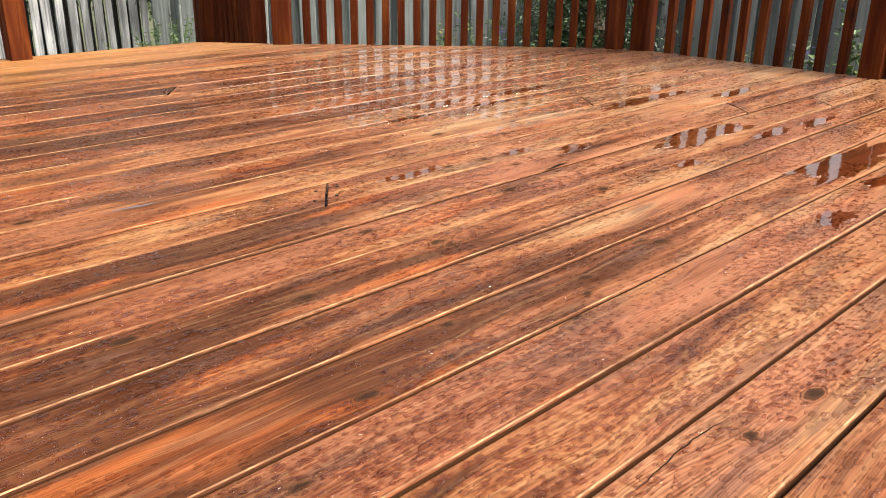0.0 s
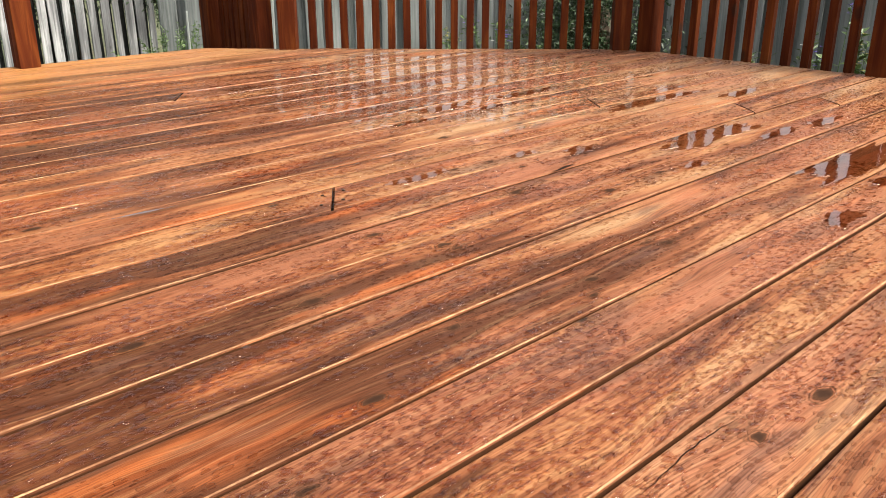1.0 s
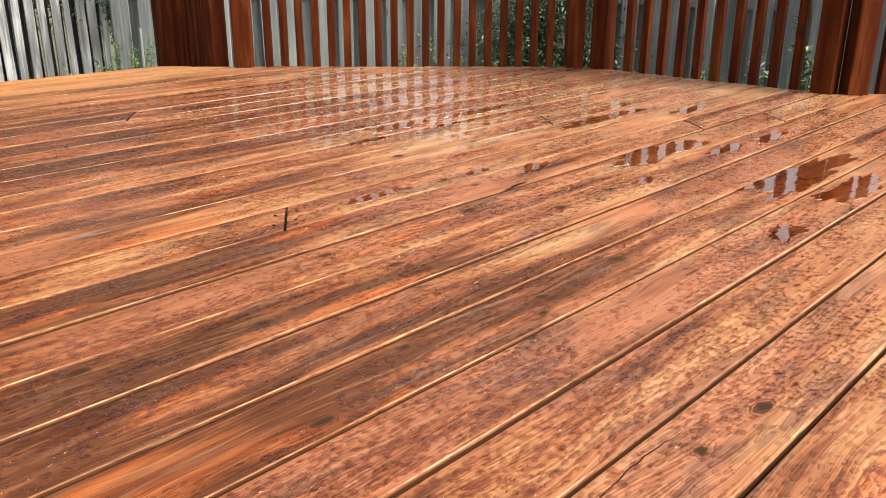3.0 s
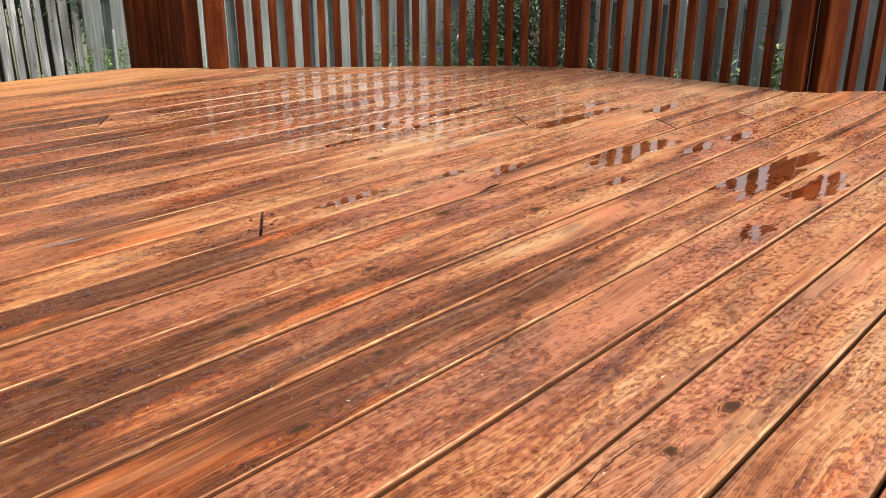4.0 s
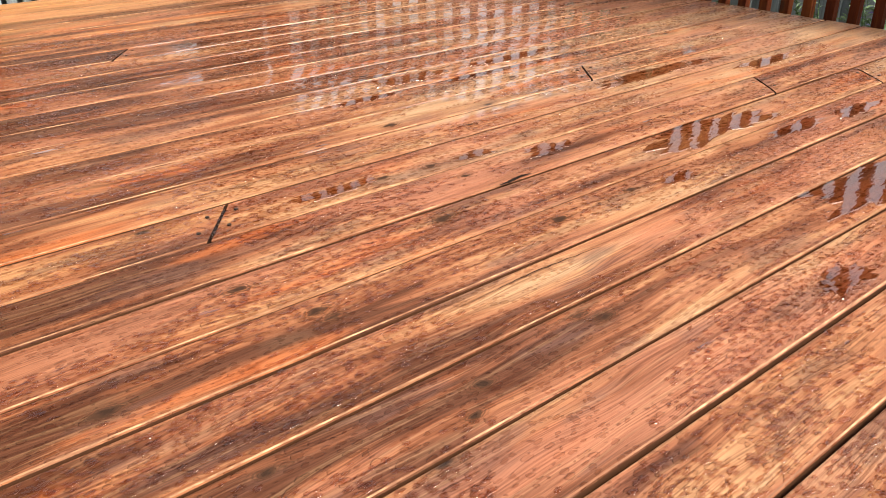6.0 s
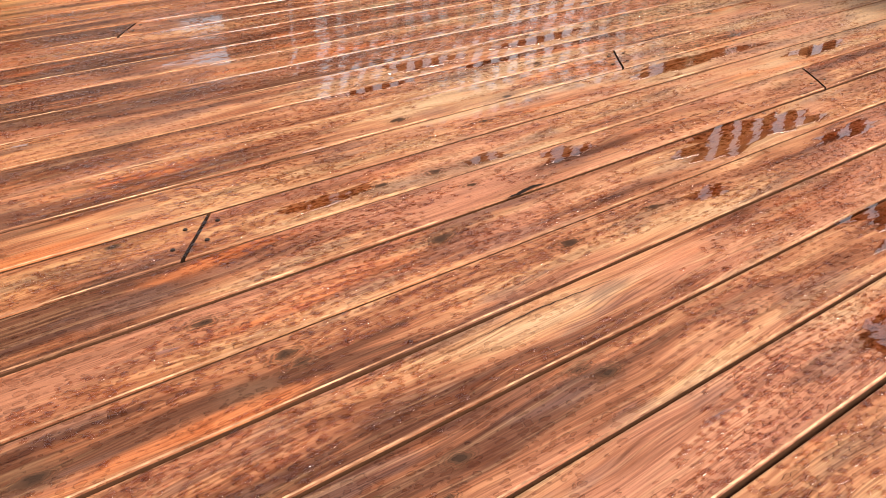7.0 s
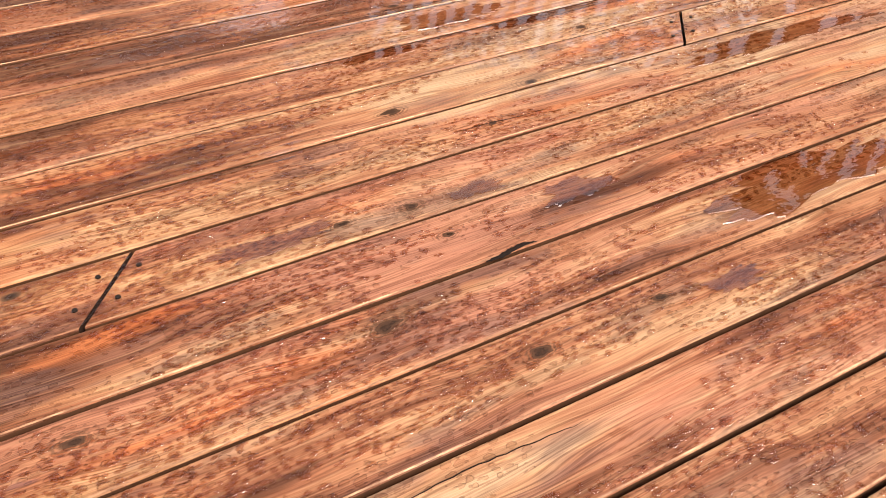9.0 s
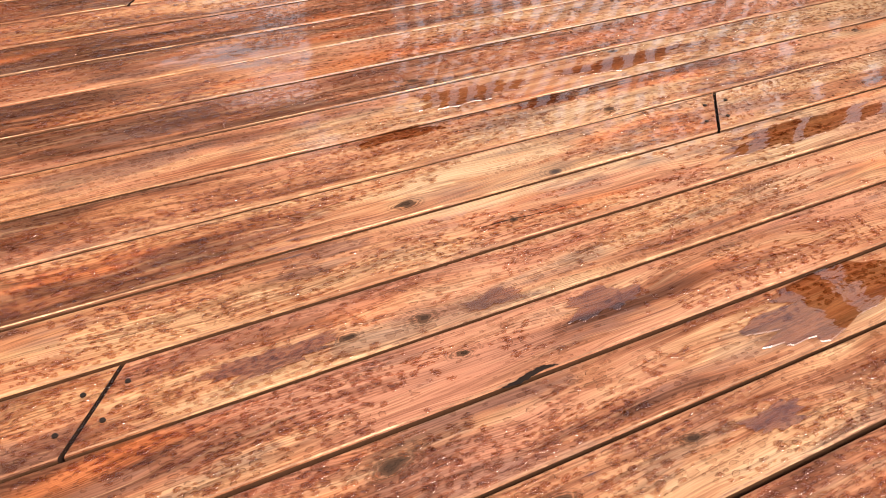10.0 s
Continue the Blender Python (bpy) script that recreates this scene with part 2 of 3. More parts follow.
def leaf_mat(name, dark, light):
    m = Mat(name)
    isl = m.node("ShaderNodeNewGeometry").outputs["Random Per Island"]
    n = m.noise(m.scaled((9, 9, 9)), 1.0, 2.0)
    colour = m.mix(m.math("ADD", m.math("MULTIPLY", isl, 0.7), m.math("MULTIPLY", n, 0.3)), dark, light)
    return m.end(Base_Color=colour, Roughness=0.5, Subsurface_Weight=0.0)


def plain(name, colour, rough=0.6, metal=0.0, vary=0.25, spec=0.4):
    m = Mat(name)
    n = m.noise(m.scaled((14, 14, 14)), 1.0, 4.0)
    c = m.mix(m.step(n, 0.3, 0.7, vary, 0.0), colour, tuple(v * 0.5 for v in colour))
    return m.end(Base_Color=c, Roughness=rough, Metallic=metal, Specular_IOR_Level=spec)


def water_mat(name, tint, rough=0.01, ior=1.40):
    """Clear water lying on dark wet wood."""
    m = Mat(name)
    n = m.noise(m.scaled((13.0, 24.0, 1.0)), 1.0, 3.0)
    nor = m.bump(n, 0.16, 0.003)
    glossy = m.node("ShaderNodeBsdfGlossy")
    m.put(glossy.inputs["Roughness"], rough)
    m.put(glossy.inputs["Normal"], nor)
    clear = m.node("ShaderNodeBsdfTransparent")
    m.put(clear.inputs["Color"], tint)
    fres = m.node("ShaderNodeFresnel")
    m.put(fres.inputs["IOR"], ior)
    m.put(fres.inputs["Normal"], nor)
    mixer = m.node("ShaderNodeMixShader")
    m.put(mixer.inputs[0], fres.outputs[0])
    m.put(mixer.inputs[1], clear.outputs[0])
    m.put(mixer.inputs[2], glossy.outputs[0])
    m.nt.links.new(mixer.outputs[0], m.nt.nodes["Material Output"].inputs["Surface"])
    return m.mat


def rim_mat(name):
    """The arris of a board: pale wood, with the light it catches painted in unevenly."""
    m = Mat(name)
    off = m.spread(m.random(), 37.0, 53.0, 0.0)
    tone_bias = m.noise(m.scaled((4.0, 9.0, 1.0), off), 1.0, 4.0, 0.65)
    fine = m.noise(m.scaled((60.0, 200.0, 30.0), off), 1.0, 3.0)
    colour = m.mix(m.step(tone_bias, 0.38, 0.72), (0.16, 0.065, 0.030), (0.48, 0.29, 0.155))
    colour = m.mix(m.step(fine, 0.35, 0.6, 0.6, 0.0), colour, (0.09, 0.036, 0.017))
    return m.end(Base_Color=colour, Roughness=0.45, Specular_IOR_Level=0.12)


def earth_mat(name):
    m = Mat(name)
    n = m.noise(m.scaled((3, 3, 3)), 1.0, 6.0, 0.65)
    b = m.noise(m.scaled((0.4, 0.4, 0.4)), 1.0, 3.0)
    colour = m.mix(b, m.ramp(n, [(0.3, (0.03, 0.022, 0.014)), (0.7, (0.10, 0.08, 0.05))]),
                   m.ramp(n, [(0.3, (0.02, 0.04, 0.012)), (0.7, (0.07, 0.11, 0.03))]))
    return m.end(Base_Color=colour, Roughness=0.95, Normal=m.bump(n, 0.6, 0.03))


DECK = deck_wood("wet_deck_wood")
RAIL = stained_wood("redwood_stain", [(0.30, (0.022, 0.004, 0.002)), (0.50, (0.070, 0.015, 0.0045)), (0.70, (0.165, 0.047, 0.011))], rough=0.55)
GREY = grey_wood("weathered_grey_wood")
SILVER = stained_wood("silvered_wood", [(0.30, (0.05, 0.05, 0.053)), (0.50, (0.15, 0.153, 0.158)), (0.68, (0.42, 0.425, 0.43))], scale=(30.0, 30.0, 1.3), rough=0.6)
# dark base colour paints the shade below the boards onto the joists
JOIST = plain("dark_joist_wood", (0.055, 0.022, 0.010), 0.95, spec=0.05)
# near-black back boards: the shade in the sunlit fence's gaps, painted as colour
FENCE_SHADE = plain("fence_gap_shade", (0.018, 0.019, 0.018), 0.9, spec=0.1)
# dark side and end colours put the shade of gaps and joints into the planks
SIDE = plain("plank_side_shade", (0.055, 0.022, 0.010), 0.9, spec=0.05)
ENDS = plain("plank_end_shade", (0.020, 0.010, 0.006), 0.9, spec=0.05)
RIM = rim_mat("pale_lit_edge")
WATER = water_mat("water", (0.66, 0.47, 0.34), ior=1.75)
BEADS = water_mat("beaded_water", (0.77, 0.61, 0.51), 0.05, 1.38)
EARTH = earth_mat("earth")
GREEN = leaf_mat("green_leaf", (0.028, 0.06, 0.014), (0.11, 0.18, 0.045))
DEEP = leaf_mat("deep_green_leaf", (0.010, 0.026, 0.009), (0.04, 0.08, 0.024))
STALK = plain("green_stalk", (0.06, 0.11, 0.03), 0.6)
BARK = plain("bark", (0.09, 0.065, 0.045), 0.9)
NAIL = plain("rusty_nail", (0.03, 0.018, 0.012), 0.5, 0.8)
VIOLET = plain("violet_petal", (0.09, 0.05, 0.32), 0.5)
WHITE = plain("white_petal", (0.42, 0.42, 0.38), 0.5)
YELLOW = plain("yellow_petal", (0.28, 0.24, 0.06), 0.5)
BLUE = plain("blue_plastic", (0.02, 0.09, 0.32), 0.35)
STAKE = plain("pale_stake", (0.22, 0.24, 0.23), 0.6)


# ---- mesh helpers ----
def part(name, bm, material, parent=None, label="", smooth=False):
    me = bpy.data.meshes.new(name)
    bm.normal_update()
    bm.to_mesh(me)
    bm.free()
    me.materials.append(material)
    if smooth:
        me.shade_smooth()
    ob = new(name, me)
    ob.parent = parent
    if label:
        tagged(ob, label)
    return ob


def thing(name, at, label, category, group="", kind=""):
    e = new(name)
    e.location = at
    e.empty_display_size = 0.1
    return tagged(e, label, category, group, kind)


def prism(bm, profile, ends):
    """A bar along x. profile: (y, z) going round; ends: two functions of y that give x."""
    rows = [[bm.verts.new((end(y), y, z)) for y, z in profile] for end in ends]
    n = len(profile)
    for i in range(n):
        bm.faces.new((rows[0][i], rows[0][(i + 1) % n], rows[1][(i + 1) % n], rows[1][i]))
    bm.faces.new(rows[0][::-1])
    bm.faces.new(rows[1])
    bmesh.ops.recalc_face_normals(bm, faces=bm.faces)


def box(bm, x0, x1, y0, y1, z0, z1, bevel=0.0):
    r = bmesh.ops.create_cube(bm, size=1.0, matrix=Matrix.Translation(((x0 + x1) / 2, (y0 + y1) / 2, (z0 + z1) / 2)) @ Matrix.Diagonal((x1 - x0, y1 - y0, z1 - z0, 1)))
    if bevel:
        es = list({e for v in r["verts"] for e in v.link_edges})
        bmesh.ops.bevel(bm, geom=es, offset=bevel, segments=2, affect="EDGES", profile=0.6)


def tube(bm, pts, radii, sides=6):
    rings = []
    for i, (p, r) in enumerate(zip(pts, radii)):
        p = Vector(p)
        d = (Vector(pts[min(i + 1, len(pts) - 1)]) - Vector(pts[max(i - 1, 0)])).normalized()
        q = d.to_track_quat("Z", "Y")
        rings.append([bm.verts.new(p + q @ Vector((math.cos(a) * r, math.sin(a) * r, 0))) for a in (2 * math.pi * k / sides for k in range(sides))])
    for a, b in zip(rings, rings[1:]):
        for k in range(sides):
            bm.faces.new((a[k], a[(k + 1) % sides], b[(k + 1) % sides], b[k]))
    bm.faces.new(rings[0][::-1])
    bm.faces.new(rings[-1])


def leaf(bm, at, along, up, length, width):
    along, up = along.normalized(), up.normalized()
    side = along.cross(up).normalized()
    a = bm.verts.new(at)
    b = bm.verts.new(at + along * length * 0.5 + side * width * 0.5 + up * length * 0.06)
    c = bm.verts.new(at + along * length - up * length * 0.08)
    d = bm.verts.new(at + along * length * 0.5 - side * width * 0.5 + up * length * 0.06)
    bm.faces.new((a, b, c, d))


# ---- ground ----
GROUND = -1.15
W = 0.145          # spacing of the deck boards
EDGE_LEFT = 2.69   # the deck's edge along the boards
EDGE_RIGHT = 2.875  # the deck's edge across the boards
CORNER = 4.00      # x + y on the deck's cut corner
JUT = 2.68         # x + y on the second cut, beyond the right-hand railing
KINK = JUT - EDGE_RIGHT

bm = bmesh.new()
bmesh.ops.create_grid(bm, x_segments=40, y_segments=40, size=600)
for v in bm.verts:
    v.co.z = GROUND
tagged(part("ground", bm, EARTH), "bare earth and thin grass below the raised deck", "ground", kind="structure")

# ---- railings ----
TOP = 1.33


def railing(a, b, label, pitch=0.097, first_post=True, last_post=True, posts=0.092, foot=-0.28):
    """A railing from a to b on the deck's edge; the first and the last upright are posts."""
    a, b = Vector((*a, 0)), Vector((*b, 0))
    run = b - a
    length = run.length
    turn = math.atan2(run.y, run.x)
    rail = thing("deck_railing", a, label, "railing", "railings round the deck")
    rail.rotation_euler = (0, 0, turn)
    for end, wanted in ((0.0, first_post), (length, last_post)):
        if wanted:
            bm = bmesh.new()
            x0 = end if end == 0.0 else end - posts
            box(bm, x0, x0 + posts, -0.045, 0.047, foot, TOP + 0.1, 0.006)
            part("post", bm, RAIL, rail)
    bm = bmesh.new()
    box(bm, 0.0, length, 0.050, 0.088, TOP - 0.14, TOP - 0.05, 0.003)
    part("upper_rail", bm, RAIL, rail)
    bm = bmesh.new()
    box(bm, 0.0, length, 0.050, 0.088, -0.22, -0.10, 0.003)
    part("lower_rail", bm, RAIL, rail)
    bm = bmesh.new()
    box(bm, -0.01, length + 0.01, -0.050, 0.100, TOP + 0.1, TOP + 0.138, 0.005)
    part("cap_rail", bm, RAIL, rail)
    n = round((length - 2 * posts) / pitch)
    first = None
    for i in range(1, n):
        x = posts + (length - 2 * posts) * i / n
        if first is None:
            bm = bmesh.new()
            box(bm, -0.019, 0.019, 0.010, 0.048, -0.26, TOP - 0.02, 0.003)
            first = part("baluster", bm, RAIL, rail)
            ob = first
        else:
            ob = new("baluster", first.data)
            ob.parent = rail
        ob.location = (x + random.uniform(-0.002, 0.002), 0, 0)
        ob.rotation_euler = (0, radians(random.uniform(-0.25, 0.25)), 0)
    return rail


railing((0.375, EDGE_LEFT), (-2.6, EDGE_LEFT), "red-brown stained wooden railing with square balusters on the deck edge").scale = (1, -1, 1)
railing((1.52, 3.16), (1.52, 2.54), "red-brown wooden railing, sunlit side, running out beside the deck opening", pitch=0.055, foot=GROUND)
railing((1.55, CORNER - 1.55), (2.865, CORNER - 2.865), "red-brown stained wooden railing across the deck's cut corner", pitch=0.0835)
railing((2.885, 1.07), (2.885, -0.185), "red-brown stained wooden railing with sunlit baluster sides")
railing((2.905, -0.215), (4.305, -1.615), "red-brown stained wooden railing with paired posts on the deck edge")

# ---- fence ----
FENCE_TOP = 0.34


def fence(a, b, label, top=FENCE_TOP, depth=0.0, step=(0.088, 0.112), width=0.116, back=None, front=GREY):
    """A board fence from a to b: two layers of upright boards on rails, with posts."""
    a, b = Vector((*a, GROUND)), Vector((*b, GROUND))
    length = (b - a).length
    fence_ob = thing("board_fence", a, label, "fence", "fences round the garden")
    fence_ob.rotation_euler = (0, 0, math.atan2(b.y - a.y, b.x - a.x))
    shapes = []
    for k in range(6):
        bm = bmesh.new()
        w = width + 0.006 * k
        box(bm, -w / 2, w / 2, -0.010, 0.010, 0.04, top - GROUND + random.uniform(-0.02, 0.02), 0.003)
        shapes.append(bm)
    meshes = []
    for bm in shapes:
        ob = part("board", bm, GREY, fence_ob)
        meshes.append(ob.data)
        bpy.data.objects.remove(ob)
    x, k = 0.05, 0
    while x < length:
        ob = new("board", random.choice(meshes))
        ob.parent = fence_ob
        if front is not GREY and not k % 2:
            ob.material_slots[0].link = "OBJECT"
            ob.material_slots[0].material = front
        # every second board stands behind and carries the painted gap shade
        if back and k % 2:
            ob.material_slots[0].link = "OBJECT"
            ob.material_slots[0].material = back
        ob.location = (x, (depth if k % 2 else -0.048) + random.uniform(-0.006, 0.006), random.uniform(-0.02, 0.02))
        ob.rotation_euler = (0, radians(random.uniform(-0.7, 0.7)), radians(random.uniform(-4, 4)))
        x += random.uniform(*step)
        k += 1
    for z in (0.12, top - GROUND - 0.12):
        bm = bmesh.new()
        box(bm, 0, length, -0.036, -0.012, z, z + 0.09, 0.003)
        part("fence_rail", bm, GREY, fence_ob)
    x = 0.0
    while x < length + 0.1:
        bm = bmesh.new()
        box(bm, x - 0.045, x + 0.045, depth + 0.014, depth + 0.104, 0.0, top - GROUND - 0.05, 0.004)
        part("fence_post", bm, GREY, fence_ob)
        x += 2.4
    return fence_ob


fence((-7.0, 8.2), (3.6, 8.2), "silver-grey weathered board fence in the sun, boards set apart", top=0.55, depth=0.03, step=(0.062, 0.074), width=0.070, back=FENCE_SHADE, front=SILVER)
fence((2.25, 5.20), (4.65, 2.80), "shaded grey-green weathered board fence behind flowers")
fence((4.68, 2.75), (4.68, -4.2), "shaded grey-green weathered board fence beyond the railing", width=0.130)


# ---- plants ----
def tall_plant(at, height, stems, spread, label, petals=None, leaf_len=0.05, leaf_w=0.015, seed=1, green=GREEN, leaves=60, name="flowering_plant", category="plant"):
    rnd = random.Random(seed)
    plant = thing(name, (*at, GROUND), label, category)
    stalks, crown, bloom = bmesh.new(), bmesh.new(), bmesh.new()
    for s in range(stems * 2):
        base = Vector((rnd.gauss(0, spread * 0.4), rnd.gauss(0, spread * 0.4), 0))
        lean = Vector((rnd.gauss(0, spread), rnd.gauss(0, spread), 0))
        h = height * rnd.uniform(0.65, 1.0)
        pts = [base + lean * (k / 4) ** 1.6 + Vector((0, 0, h * k / 4)) for k in range(5)]
        tube(stalks, pts, [0.006, 0.005, 0.004, 0.003, 0.0015], 5)
        for k in range(leaves):
            u = rnd.uniform(0.15, 1.0) * 4
            i = min(3, int(u))
            p = pts[i].lerp(pts[i + 1], u - i)
            an = rnd.uniform(0, 6.28)
            leaf(crown, p, Vector((math.cos(an), math.sin(an), rnd.uniform(0.1, 0.9))), Vector((rnd.gauss(0, .4), rnd.gauss(0, .4), 1)), leaf_len * rnd.uniform(0.6, 1.3), leaf_w * rnd.uniform(0.7, 1.3))
        if petals:
            for k in range(rnd.randint(2, 5)):
                p = pts[4] + Vector((rnd.gauss(0, 0.014), rnd.gauss(0, 0.014), -rnd.uniform(0, 0.09)))
                for q in range(5):
                    an = q * 1.257 + rnd.random()
                    leaf(bloom, p, Vector((math.cos(an), math.sin(an), 0.35)), Vector((0, 0, 1)), 0.016, 0.012)
    tagged(part("stalks", stalks, STALK, plant), kind="stuff")
    tagged(part("leaves", crown, green, plant), kind="stuff")
    if petals:
        tagged(part("petals", bloom, petals, plant), kind="stuff")
    else:
        bloom.free()
    return plant


def tree(at, height, radius, label, seed, leaf_size=1.0, leaves=95, loose=1.0):
    rnd = random.Random(seed)
    t = thing("tree", (*at, GROUND), label, "tree")
    trunk, limbs, crown = bmesh.new(), bmesh.new(), bmesh.new()
    pts = [Vector((rnd.gauss(0, 0.05) * k, rnd.gauss(0, 0.05) * k, height * 0.2 * k)) for k in range(5)]
    tube(trunk, pts, [0.14, 0.11, 0.085, 0.055, 0.02], 9)
    tips = []
    for k in range(26):
        u = rnd.uniform(0.5, 3.9)
        i = int(u)
        p = pts[i].lerp(pts[i + 1], u - i)
        an = rnd.uniform(0, 6.28)
        r = radius * rnd.uniform(0.5, 1.0) * (1.1 - 0.12 * u)
        q = p + Vector((math.cos(an) * r, math.sin(an) * r, r * rnd.uniform(0.1, 0.7)))
        mid = p.lerp(q, 0.5) + Vector((0, 0, 0.08))
        tube(limbs, [p, mid, q], [0.03, 0.018, 0.006], 5)
        tips += [mid, q, mid.lerp(q, 0.5), p.lerp(q, 0.8)]
    for p in tips:
        for k in range(leaves):
            o = Vector((rnd.gauss(0, 0.17), rnd.gauss(0, 0.17), rnd.gauss(0, 0.16))) * loose
            d = Vector((rnd.gauss(0, 1), rnd.gauss(0, 1), rnd.gauss(-0.3, 0.7)))
            leaf(crown, p + o, d, Vector((rnd.gauss(0, 0.5), rnd.gauss(0, 0.5), 1)), rnd.uniform(0.05, 0.10) * leaf_size, rnd.uniform(0.02, 0.04) * leaf_size)
    part("trunk", trunk, BARK, t)
    tagged(part("limbs", limbs, BARK, t), kind="stuff")
    tagged(part("crown", crown, DEEP, t), kind="stuff")
    return t


tree((4.3, 2.55), 2.6, 0.55, "dense dark green leafy shrub tree in front of the fence", 5, 0.5, 230, 0.8)
# trees out of view, placed to block the sky in the wet boards' reflections
hedge = tree((6.70, 4.28), 3.6, 1.25, "unseen dark green leafy tree behind the fence, blocking sky from reflections", 15)
tagged(hedge, group="trees behind the fence")
for x, y, turn, size in ((8.2, -0.9, 120, 0.85), (8.3, -2.2, 150, 0.8), (4.65, 5.98, 40, 1.0), (4.1, 8.8, 80, 1.05), (3.2, 9.6, 160, 1.1), (1.0, 9.9, 100, 1.1), (-1.6, 10.0, 190, 1.1)):
    copy_thing(hedge, pose(x, y, GROUND, 0, 0, turn) @ Matrix.Diagonal((size, size, size, 1)))
tall_plant((1.88, 4.35), 1.16, 30, 0.15, "low bushy green plant at the fence corner", None, 0.032, 0.013, 3, leaves=110, name="bush", category="bush")
tall_plant((3.25, 2.98), 1.22, 5, 0.07, "slender green plant with tiny yellow buds by the fence", YELLOW, seed=4)
tall_plant((3.55, 2.72), 1.20, 6, 0.10, "wild plant with small violet and green heads", VIOLET, seed=6)
tall_plant((3.68, 2.56), 1.15, 7, 0.12, "wild plant with small white flowers", WHITE, seed=7)
tall_plant((3.82, 2.45), 1.22, 4, 0.10, "wild plant with pale flowers on thin stalks", WHITE, seed=8)
tall_plant((3.84, 0.50), 1.40, 6, 0.08, "green plant with violet flower spikes behind the railing", VIOLET, seed=9)
tall_plant((3.80, 0.30), 1.32, 6, 0.06, "leafy green plant with yellowish buds behind the railing", YELLOW, 0.06, 0.025, seed=10)
tall_plant((3.7, 0.68), 1.24, 4, 0.08, "small green plant behind the railing", None, seed=11)

def stake(x, y, top, label, tag=None):
    st = thing("garden_stake", (x, y, GROUND), label, "garden stake", "stakes among the plants")
    bm = bmesh.new()
    tube(bm, [(0, 0, 0), (0.01, 0, (top - GROUND) * 0.5), (0.02, 0.01, top - GROUND)], [0.012, 0.012, 0.010], 8)
    part("rod", bm, STAKE, st)
    if tag:
        bm = bmesh.new()
        box(bm, -0.05, -0.02, -0.015, 0.015, top - GROUND - 0.34, top - GROUND - 0.28, 0.006)
        part("tag", bm, tag, st, "blue plastic tag")
    return st


stake(1.73, 3.84, 0.10, "thin white stake with a blue tag beside the bush", BLUE)
stake(3.55, 0.50, 0.02, "thin white stake among plants by the railing")

# ---- deck ----
deck = thing("floor", (0, 0, 0), "wet red-brown stained wooden deck boards laid in parallel", "deck", kind="structure")
GAP = 0.0076


def right_end(y):
    if y < KINK:
        return JUT - y
    return min(EDGE_RIGHT, CORNER - y)


def board(k, x_left, x_right, tilt=0.0):
    """Board between gap k and k + 1. x_left and x_right: where it ends, as functions of y."""
    y0, y1 = k * W + GAP / 2, (k + 1) * W - GAP / 2
    rnd = random.Random(k * 31 + 7)
    z = rnd.uniform(-0.0012, 0.0012)
    cup = rnd.uniform(-0.0012, 0.0016)
    r = 0.0034
    prof = [(y0, -0.035), (y0, -r + z), (y0 + r * 0.3, -r * 0.3 + z), (y0 + r, z)]
    for u in (0.25, 0.5, 0.75):
        prof.append((y0 + (y1 - y0) * u, z + cup * (1 - (2 * u - 1) ** 2)))
    prof += [(y1 - r, z), (y1 - r * 0.3, -r * 0.3 + z), (y1, -r + z), (y1, -0.035)]
    bm = bmesh.new()
    prism(bm, prof, (x_left, x_right))
    bm.normal_update()
    # sides and ends get the painted gap shade, the -y arris the painted highlight
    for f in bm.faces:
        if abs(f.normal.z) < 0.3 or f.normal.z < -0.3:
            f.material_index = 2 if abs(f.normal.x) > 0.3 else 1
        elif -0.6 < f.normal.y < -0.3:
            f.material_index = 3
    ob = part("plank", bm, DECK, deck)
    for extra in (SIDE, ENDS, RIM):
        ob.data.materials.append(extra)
    return ob


# butt joints, cut slantwise along the joists: gap number and x at the board's lower edge
JOINTS = {0: [0.05], -1: [1.745], 2: [1.448], 10: [0.42], -2: [2.10]}
SLANT = 0.78
LEFT = -4.2
for k in range(-30, 19):
    joints = sorted(JOINTS.get(k, []))
    edges = [lambda y: LEFT]
    y0 = k * W
    for x in joints:
        edges.append(lambda y, x=x, y0=y0: x + SLANT * (y - y0))
    if k * W > EDGE_LEFT - 0.05:
        continue
    edges.append(right_end)
    for a, b in zip(edges, edges[1:]):
        lo = (lambda y, a=a: a(y) + 0.0042)
        hi = (lambda y, b=b: b(y) - 0.0042)
        board(k, lo, hi)

